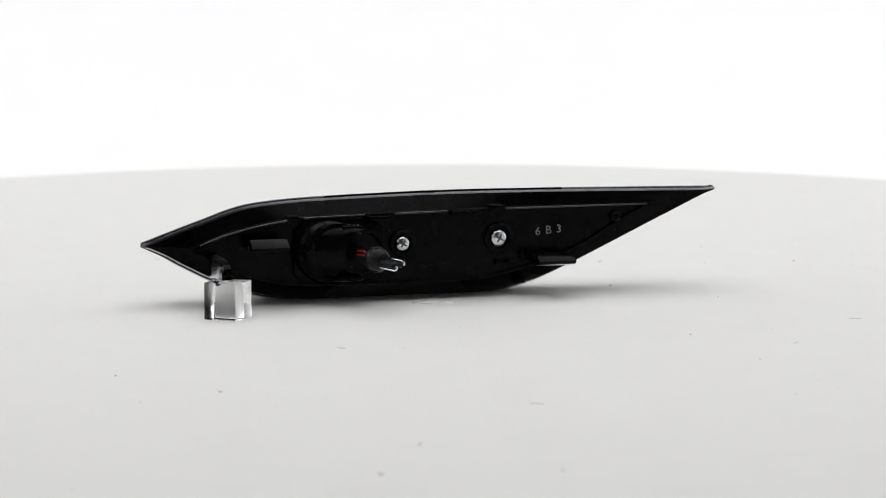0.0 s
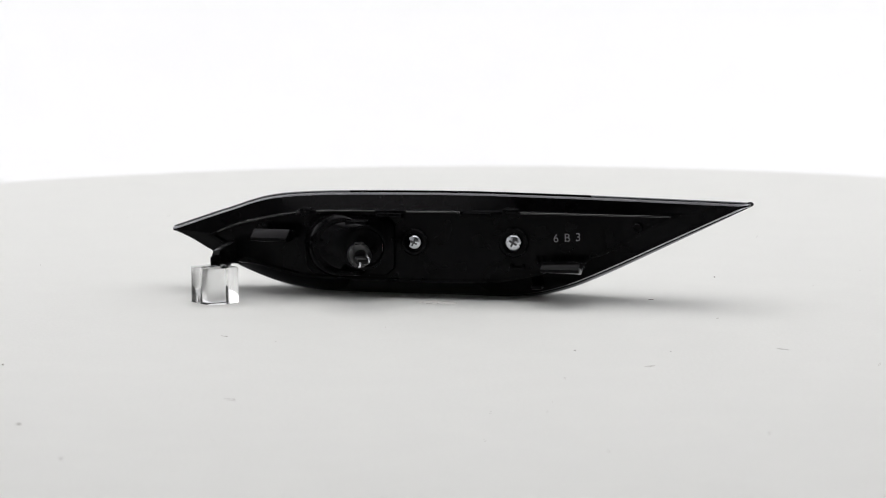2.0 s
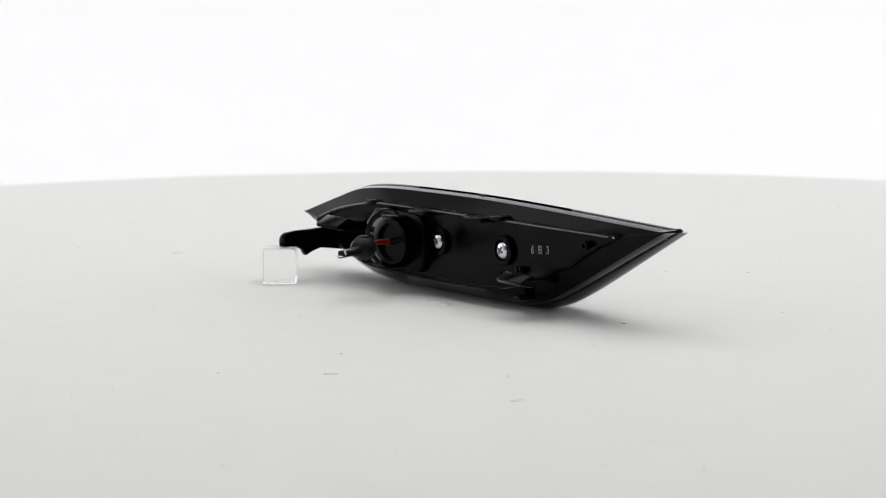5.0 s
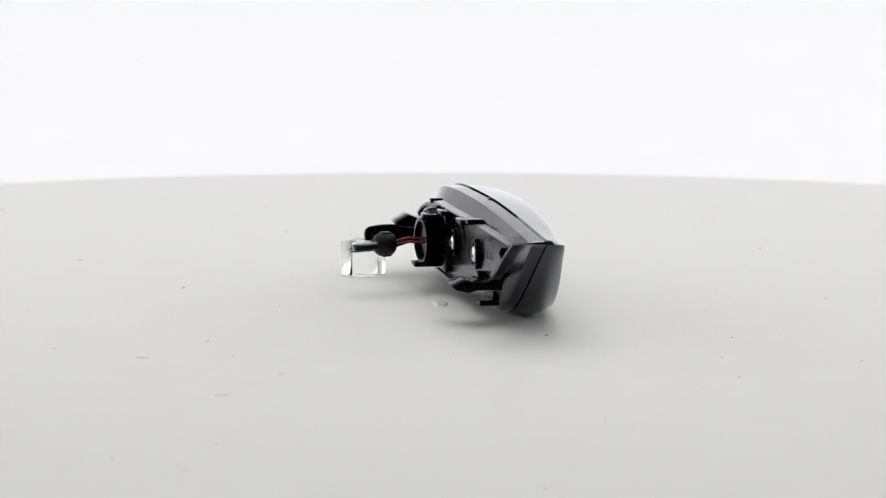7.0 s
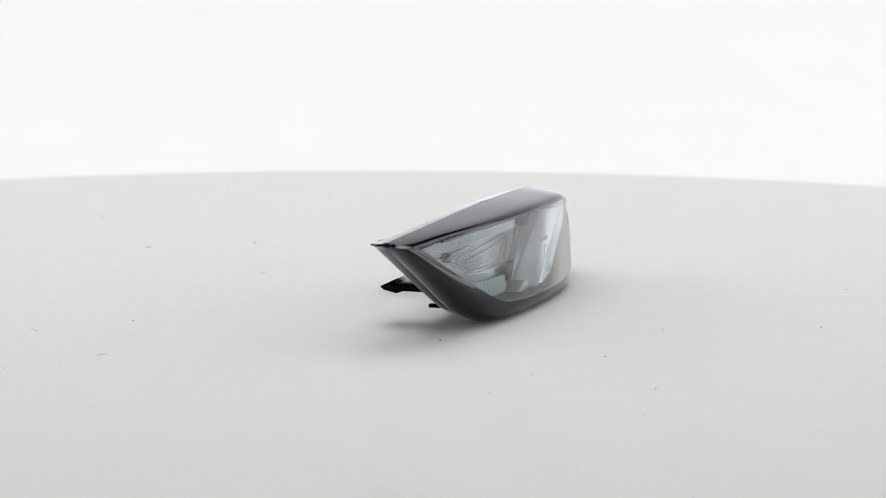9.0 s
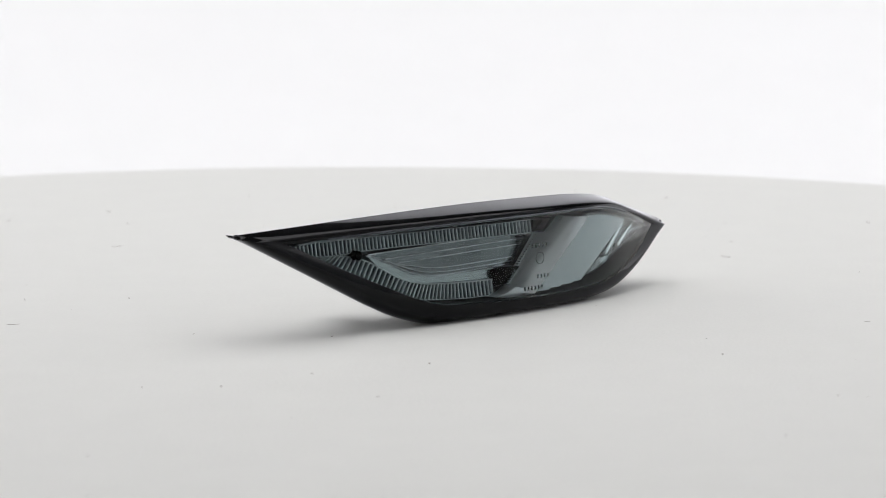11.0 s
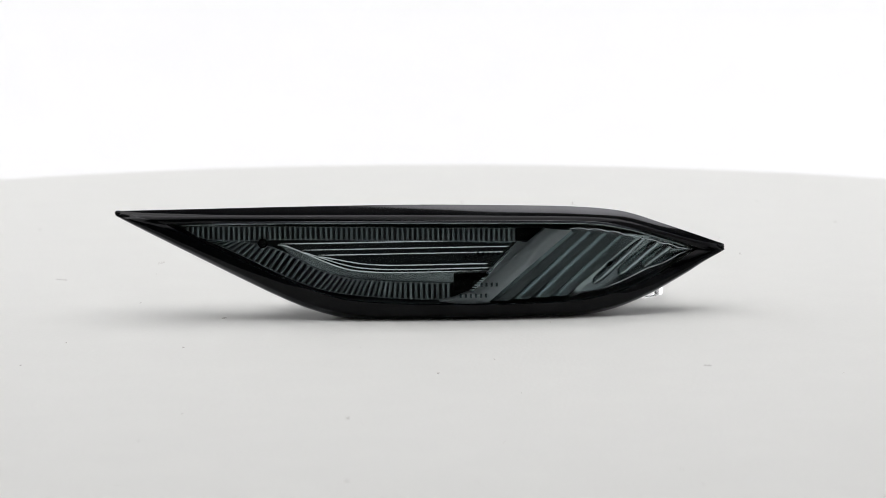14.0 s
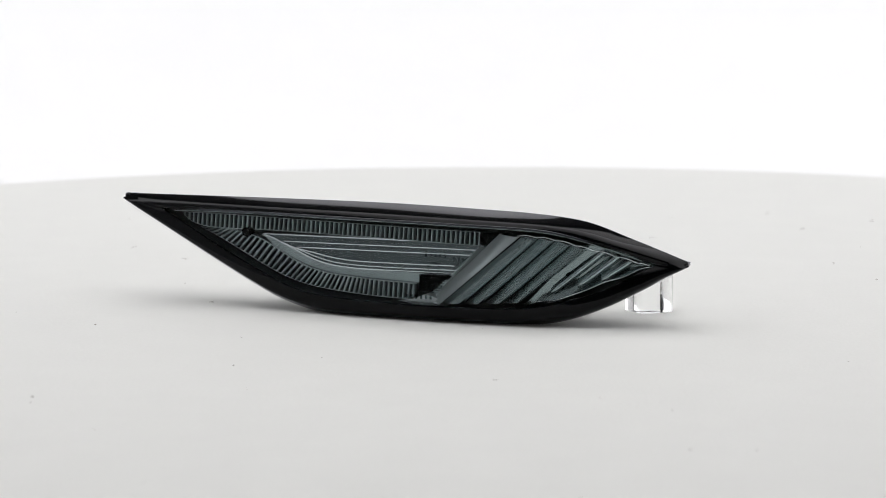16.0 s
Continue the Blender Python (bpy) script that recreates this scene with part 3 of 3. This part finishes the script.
def inner_parts(root):
    # dark floor of the lamp
    bm = bmesh.new()
    lines = []
    for u in range(5):
        line = []
        for i in range(N + 1):
            a = spread(i, N)
            s0, z0 = frac(W_TOP, a)
            s1, z1 = frac(W_BOT, a)
            z0 -= 0 if u else 2.2 * math.sin(math.pi * a)
            line.append(Vector((s0 + (s1 - s0) * u / 4, 1.4, z0 + (z1 - z0) * u / 4)))
        lines.append(line)
    skin(bm, lines)
    bmesh.ops.remove_doubles(bm, verts=bm.verts[:], dist=0.00002)
    lean(bm)
    part("reflector_floor", bm, FLOOR, root)
    # sill that closes the lamp below, from the floor out to the lens
    bm = bmesh.new()
    back = [p + Vector((0, 1.0 + (18 - p.z) * 0.18 - p.y, -0.2)) for p in ring_at(1.0, False)]
    front = [p + Vector((0, -0.9, -0.35)) for p in ring_at(1.0, False)]
    skin(bm, [[b.lerp(f, q / 6) - Vector((0, 0, 0.5 * math.sin(math.pi * q / 6))) for b, f in zip(back, front)] for q in range(7)])
    bmesh.ops.recalc_face_normals(bm, faces=bm.faces[:])
    part("lower_sill", bm, FLOOR, root)
    # light guides: a ladder of thin ribs between two rails, over dark pockets
    def guide(outer, inner, v0, v1, step, wide):
        guide_bm = bmesh.new()
        n = 60
        o, q = [Vector(outer(i / n)) for i in range(n + 1)], [Vector(inner(i / n)) for i in range(n + 1)]
        for a, c, w in ((o, q, 0.05), (q, o, 0.06)):
            near = [p.lerp(r, w) for p, r in zip(a, c)]
            skin(guide_bm, [[Vector((p.x, v0, p.y)) for p in a], [Vector((p.x, v1, p.y)) for p in a], [Vector((p.x, v1, p.y)) for p in near], [Vector((p.x, v0, p.y)) for p in near]])
        length = sum((o[i + 1] - o[i]).length for i in range(n))
        count = int(length / step)
        for k in range(count):
            f = (k + 0.5) / count
            a, c = Vector(outer(f)), Vector(inner(f))
            d = (Vector(outer(min(1, f + 0.01))) - Vector(outer(max(0, f - 0.01)))).normalized() * step * wide
            t = bmesh.new()
            rows = []
            for e, rise in ((-1, -2.4), (-1, 0), (-0.8, 0.36), (-0.4, 0.55), (0, 0.6), (0.4, 0.55), (0.8, 0.36), (1, 0), (1, -2.4)):
                rows.append([t.verts.new(Vector((p.x + d.x * e, v1 - 0.4 + rise, p.y + d.y * e)) * MM) for p in (a, a.lerp(c, 0.5), c)])
            for p, r in zip(rows, rows[1:]):
                for j in (0, 1):
                    t.faces.new((p[j], p[j + 1], r[j + 1], r[j]))
            join(guide_bm, t)
        bmesh.ops.recalc_face_normals(guide_bm, faces=guide_bm.faces[:])
        return lean(guide_bm)
    up_o = [(70.5, 28.0), (110, 28.6), (150, 29.4), (170, 29.7), (182, 29.6)]
    up_i = [(70.5, 23.4), (110, 24.2), (150, 24.9), (162, 24.7), (172, 25.0), (178, 26.4), (182, 29.0)]
    link("light_guide", guide(lambda f: (182 - 111.5 * f, along(up_o, 182 - 111.5 * f)), lambda f: (182 - 111.5 * f, along(up_i, 182 - 111.5 * f)), 2.6, 5.4, 1.69, 0.29), RIB, root, "smoked ribbed light guide", angle=40)
    low_o = [(93, 4.6), (107.8, 4.9), (127.7, 6.6), (137.6, 8.6), (147.4, 12.2), (157, 16.8), (166.7, 21.5), (176, 25.4)]
    low_i = [(93, 10.0), (107.8, 10.5), (117.8, 11.1), (127.7, 12.2), (137.6, 15.2), (145.4, 19.3), (152.2, 22.4), (160, 24.2), (172, 25.4)]

    def low_in(f):
        s = 93 + 82 * f
        s -= 4.5 * min(1, max(0, (s - 108) / 30))
        return s, along(low_i, s)
    link("light_guide", guide(lambda f: (93 + 82 * f, along(low_o, 93 + 82 * f)), low_in, 2.6, 5.4, 1.9, 0.29), RIB, root, "smoked ribbed light guide", angle=40)
    # smooth band between the lower guide and the terraces
    first = [(80, 13.5), (111.6, 13.5), (119, 13.8), (126.8, 14.7), (132.5, 16.4), (138.2, 18.8), (145.7, 22.0), (151, 24.0)]
    bm = bmesh.new()
    ss = [91 + 60 * q / 30 for q in range(31)]
    skin(bm, [[Vector((s, 4.7, along(first, s) - 0.2)) for s in ss], [Vector((s - 4.2 * min(1, max(0, (s - 108) / 30)), 5.0, along(low_i, s - 4.2 * min(1, max(0, (s - 108) / 30))) + 0.1)) for s in ss]])
    bmesh.ops.recalc_face_normals(bm, faces=bm.faces[:])
    part("smooth_band", bm, CHROME, root)
    # nested terraces between the guides; paler strips stand in for their edge highlights
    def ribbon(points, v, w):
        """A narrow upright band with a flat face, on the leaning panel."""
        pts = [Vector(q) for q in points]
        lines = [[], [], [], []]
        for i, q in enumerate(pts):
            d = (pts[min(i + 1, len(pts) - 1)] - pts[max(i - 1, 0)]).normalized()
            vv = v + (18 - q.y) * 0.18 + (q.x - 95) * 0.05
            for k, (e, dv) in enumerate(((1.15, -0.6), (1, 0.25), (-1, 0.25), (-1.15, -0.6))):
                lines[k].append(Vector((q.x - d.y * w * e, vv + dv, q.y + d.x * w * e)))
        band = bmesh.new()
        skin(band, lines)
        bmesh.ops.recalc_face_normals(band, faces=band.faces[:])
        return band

    def terrace(end, zt, lower, v, w):
        low = [(s, along(lower, s)) for s in [lower[0][0] + (lower[-1][0] - lower[0][0]) * q / 26 for q in range(27)]]
        nose = lower[-1][0]
        rim_pts = [(end, zt)] + [(end + (nose - end) * q / 12, zt) for q in range(1, 12)] + [(nose - 0.8, zt), (nose + 0.1, zt - 0.35)] + low[::-1][1:]
        terrace_bm = prism(bmesh.new(), rim_pts, "v", v - 1.4, v, 0)
        lean(terrace_bm)
        for q in terrace_bm.verts:
            q.co.y += (q.co.x - 0.095) * 0.05
        step = part("terrace", terrace_bm, BARE, root, "dark stepped panel")
        part("edge_highlight", ribbon(rim_pts, v, w * 0.62), EDGE, step, "edge highlight drawn as a thin strip of paler chrome")
    terrace(69.5, 23.7, first, 2.9, 0.30)
    terrace(71.5, 21.6, [(79.2, 14.6), (111.6, 14.6), (123, 15.3), (129, 16.5), (134.4, 18.2), (143.3, 21.2)], 3.5, 0.26)
    terrace(75, 19.9, [(80.4, 16.1), (111.6, 16.1), (120, 16.5), (126, 17.3), (131, 18.3), (138, 19.6)], 4.1, 0.28)
    # smooth slanted bar and fluted reflector, leaning back, each face turned a little aside
    def slab(top, bottom, v_head, v_foot, tilt, name, material, label="", crown=0.12, wave=0.0):
        """A flute between two points (s, z) of its head and two of its foot, with their depths; tilt: how depth rises across it."""
        slab_bm = bmesh.new()
        (a0, za0), (a1, za1) = top
        (c0, zc0), (c1, zc1) = bottom
        rows = []
        for u, drop in ((0, 2.4), (0.03, 0.7), (0.09, 0.08), (0.2, 0), (0.4, 0), (0.6, 0), (0.8, 0), (0.91, 0.08), (0.97, 0.7), (1, 2.4)):
            row = []
            for q in range(13):
                f = q / 12
                x0, x1 = a0 + (c0 - a0) * f, a1 + (c1 - a1) * f
                z = (za0 + (zc0 - za0) * f) * (1 - u) + (za1 + (zc1 - za1) * f) * u
                x = x0 + (x1 - x0) * u
                bend = wave * math.sin(f * 5 + u * 2.2) * math.sin(math.pi * u)
                row.append(Vector((x, v_head + (v_foot - v_head) * f + tilt * (x - (x0 + x1) / 2) - crown * 4 * (u - 0.5) ** 2 + bend - drop, z)))
            rows.append(row)
        skin(slab_bm, rows)
        bmesh.ops.recalc_face_normals(slab_bm, faces=slab_bm.faces[:])
        return part(name, slab_bm, material, root, label)
    wall, rows = bmesh.new(), []
    for q in range(13):
        u, row = q / 12, []
        for j in range(19):
            f = j / 18
            near, far = Vector((53.3 + 28.0 * f, 14.9 + 0.7 * f, 28.6 - 24.0 * f)), Vector((61.6 + 26.4 * f, 10.6 - 3.6 * f, 28.8 - 24.0 * f))
            p = near.lerp(far, u)
            p.y += 1.0 * math.sin(math.pi * u) + 0.12 * math.sin(6 * f + 2 * u)
            row.append(p)
        rows.append(row)
    skin(wall, [[p + Vector((0.3, -2.5, 0)) for p in rows[0]]] + rows + [[p + Vector((0.2, -3.0, 0)) for p in rows[-1]]])
    bmesh.ops.recalc_face_normals(wall, faces=wall.faces[:])
    part("slanted_bar", wall, BAR, root, "smooth silvery slanted bar")
    heads, feet = (53.2, 47.2, 41.8, 36.4, 30.8), (81.4, 73.6, 67.0, 60.0, 54.2)
    for k in range(4):
        slab(((heads[k], along(W_TOP, heads[k]) - 3.0), (heads[k + 1], along(W_TOP, heads[k + 1]) - 3.1)), ((feet[k], 4.9 + 0.3 * k), (feet[k + 1], 5.2 + 0.35 * k)),
             13.8 - 0.8 * k, 14.8 - 0.9 * k, -0.32, "flute", CHROME, "silvery reflector flute", 0.1, 0.04)
    # dark end of the reflector: a glossy hollow with three round-ended flutes and a sweeping edge
    sweep = [(9.6, 19.8), (14.7, 18.4), (23.3, 14.8), (31, 12.0), (36.8, 9.2), (42.6, 7.6), (48.4, 6.4), (53.6, 5.0)]
    crest = [(9.6, 20.3), (15.7, 22.0), (21, 24.0), (29, 25.4), (34, 26.0)]
    bm = bmesh.new()
    lines = []
    for q in range(9):
        u, line = q / 8, []
        for i in range(31):
            f = i / 30
            x0, x1 = 9.6 + 24 * f, 9.6 + 44 * f
            z0, z1 = along(crest, x0), along(sweep, x1)
            z = z0 + (z1 - z0) * u
            line.append(Vector((x0 + (x1 - x0) * u, 6.6 - 1.6 * math.sin(math.pi * u) * math.sin(math.pi * f) + (18 - z) * 0.16 - 4.0 * (1 - f), z)))
        lines.append(line)
    skin(bm, lines)
    bmesh.ops.recalc_face_normals(bm, faces=bm.faces[:])
    hollow = part("reflector_hollow", bm, TAIL, root, "dark glossy hollow at the reflector's end")
    for (x0, z0), (x1, z1), w in (((27.4, 24.2), (45.0, 9.2), 1.5), ((22.6, 22.6), (36.0, 12.0), 1.6), ((18.2, 21.2), (28.0, 14.4), 1.5)):
        bm, rows = bmesh.new(), []
        along_it = Vector((x1 - x0, z1 - z0)).normalized()
        for j in range(9):
            e = -1 + j / 4
            row = []
            for q in range(15):
                f = q / 14
                taper = math.sqrt(max(0.0, 1 - max(0.0, (f - 0.86) / 0.14) ** 2))
                x, z = x0 + (x1 - x0) * f - along_it.y * e * w * taper, z0 + (z1 - z0) * f + along_it.x * e * w * taper
                row.append(Vector((x, 2.6 + 0.105 * (x - 10) + (18 - z) * 0.17 + 1.3 * math.sqrt(max(0.0, 1 - e * e)) * (0.4 + 0.6 * taper) - 0.3, z)))
            rows.append(row)
        skin(bm, rows)
        bmesh.ops.remove_doubles(bm, verts=bm.verts[:], dist=0.00001)
        bmesh.ops.recalc_face_normals(bm, faces=bm.faces[:])
        part("round_flute", bm, CHROME, hollow, "round-ended silvery flute")
    for x, z in ((38.6, 15.0), (47.5, 8.8)):
        part("dark_pin", turned(bmesh.new(), [(1.4, 4.0), (1.4, 6.4), (1.1, 6.8), (0.05, 6.9)], (x, 0, z), 20), BLACK, hollow)
    # highlight on the sweeping edge, drawn as a thin paler rod
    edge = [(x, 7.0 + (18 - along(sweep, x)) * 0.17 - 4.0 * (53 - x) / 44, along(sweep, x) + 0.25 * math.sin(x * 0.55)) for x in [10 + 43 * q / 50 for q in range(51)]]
    part("edge_highlight", tube(bmesh.new(), edge, 0.24, 6), EDGE, hollow, "edge highlight drawn as a thin strip of paler chrome")
    # scalloped rod of paler chrome for the highlight along the heads of the flutes
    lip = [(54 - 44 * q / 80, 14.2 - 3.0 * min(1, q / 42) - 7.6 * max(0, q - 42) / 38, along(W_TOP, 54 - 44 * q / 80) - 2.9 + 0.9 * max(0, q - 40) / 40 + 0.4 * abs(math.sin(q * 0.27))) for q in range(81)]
    part("scalloped_lip", tube(bmesh.new(), lip, 0.2, 6), EDGE, root, "scalloped lip highlight drawn as a thin rod of paler chrome")
    # approval marks moulded inside the lens: a ring and rows of small bars
    def lens_v(s, z):
        zt, zb = along(W_TOP, s), along(W_BOT, s)
        u = (zt - z) / (zt - zb)
        return along(FRONT, s) + 4.5 * math.sin(math.pi * (s - 9) / 179) ** 0.8 * u - 0.5
    v = lens_v(82, 17.2)
    part("approval_ring", tube(bmesh.new(), [(82 + 2 * math.cos(q * math.pi / 12), v, 17.2 + 2 * math.sin(q * math.pi / 12)) for q in range(25)], 0.13, 5), MARK, root)
    for z, s0, count in ((21.4, 85, 5), (11.2, 84, 4), (7.6, 91, 6)):
        for q in range(count):
            s = s0 - 1.7 * q
            bm = bmesh.new()
            v = lens_v(s, z)
            box(bm, s - 0.35, s + 0.35, v - 0.1, v + 0.1, z - 0.65, z + 0.65, 0)
            part("mark", bm, MARK, root)
    # narrow facet with fine cross ribs beside the slanted bar
    bm, rows = bmesh.new(), []
    for q in range(5):
        row = []
        for j in range(13):
            f = j / 12
            z = 23.8 - 18.6 * f
            g = (28.8 - z) / 24
            edge = Vector((61.8 + 26.4 * g, 10.3 - 3.6 * g, z))
            row.append(edge.lerp(Vector((70.4 + 18.6 * f, 4.6 + 1.4 * f, z)), q / 4))
        rows.append(row)
    skin(bm, rows)
    bmesh.ops.recalc_face_normals(bm, faces=bm.faces[:])
    part("facet", bm, BAR, root, "narrow silvery facet beside the bar")
    bm = prism(bmesh.new(), [(97.5, 4.6), (92, 5.6), (87.5, 7.4), (82, 6.0), (79.8, 3.6), (86, 3.2)], "v", 7.0, 12.5, 0.3)
    part("bar_foot", bm, BAR, root, "smooth silvery foot of the slanted bar")
    bm = bmesh.new()
    for q in range(22):
        f = (q + 0.5) / 22
        s, z = 69.2 + 17.6 * f, 23.2 - 16.6 * f
        box(bm, s - 1.3, s + 1.1, 4.6 + 1.6 * f, 5.9 + 1.6 * f, z - 0.2, z + 0.2, 0)
    part("cross_ribs", bm, RIB, root)
    # pockets at the ends of the guides
    bm = bmesh.new()
    prism(bm, [(71, 23.9), (71, 28.0), (60.8, 28.0), (65.8, 23.9)], "v", 2.6, 4.8, 0.3)
    part("led_pocket", bm, BLACK, root)
    bm = bmesh.new()
    prism(bm, [(83.9, 7.6), (92, 7.3), (92, 13.0), (80.4, 13.2), (78.6, 12.2)], "v", 3.0, 7.0, 0.3)
    part("led_pocket", bm, BLACK, root)
    bm = bmesh.new()
    turned(bm, [(1.6, 3.0), (1.6, 6.6), (1.2, 6.9), (0.05, 6.9)], (156.2, 0, 24.2), 20)
    part("guide_pin", bm, BLACK, root)


def acrylic_block():
    """A small block of clear acrylic."""
    bm = bmesh.new()
    box(bm, -5.85, 5.85, -5.85, 5.85, 0.02, 12.5, 0.15)
    ob = link("acrylic_block", bm, ACRYLIC)
    return tagged(ob, "small clear acrylic cube propping up the lamp's arm", "block")


backdrop()
tent()
room()
bench()
TURNTABLE = turntable()
LAMP = lamp()
BLOCK = acrylic_block()


def motions():
    """The turntable goes round at a steady pace and carries the lamp and the block."""
    def ride(ob, x, y, z, rz):
        rows = []
        for k in range(33):
            t = k * 0.5
            turn = -13.535 * (t - 1.8)
            rows.append((t, pose(0, 0, 0, 0, 0, turn) @ pose(x, y, z, 0, 0, rz)))
        walk(ob, rows)
    ride(TURNTABLE, 0, 0, -0.0008, 0)
    ride(LAMP, -0.09277, 0.03402, 0, -9.80)
    ride(BLOCK, -0.0751, -0.0003, -0.0008, 41.25)


motions()
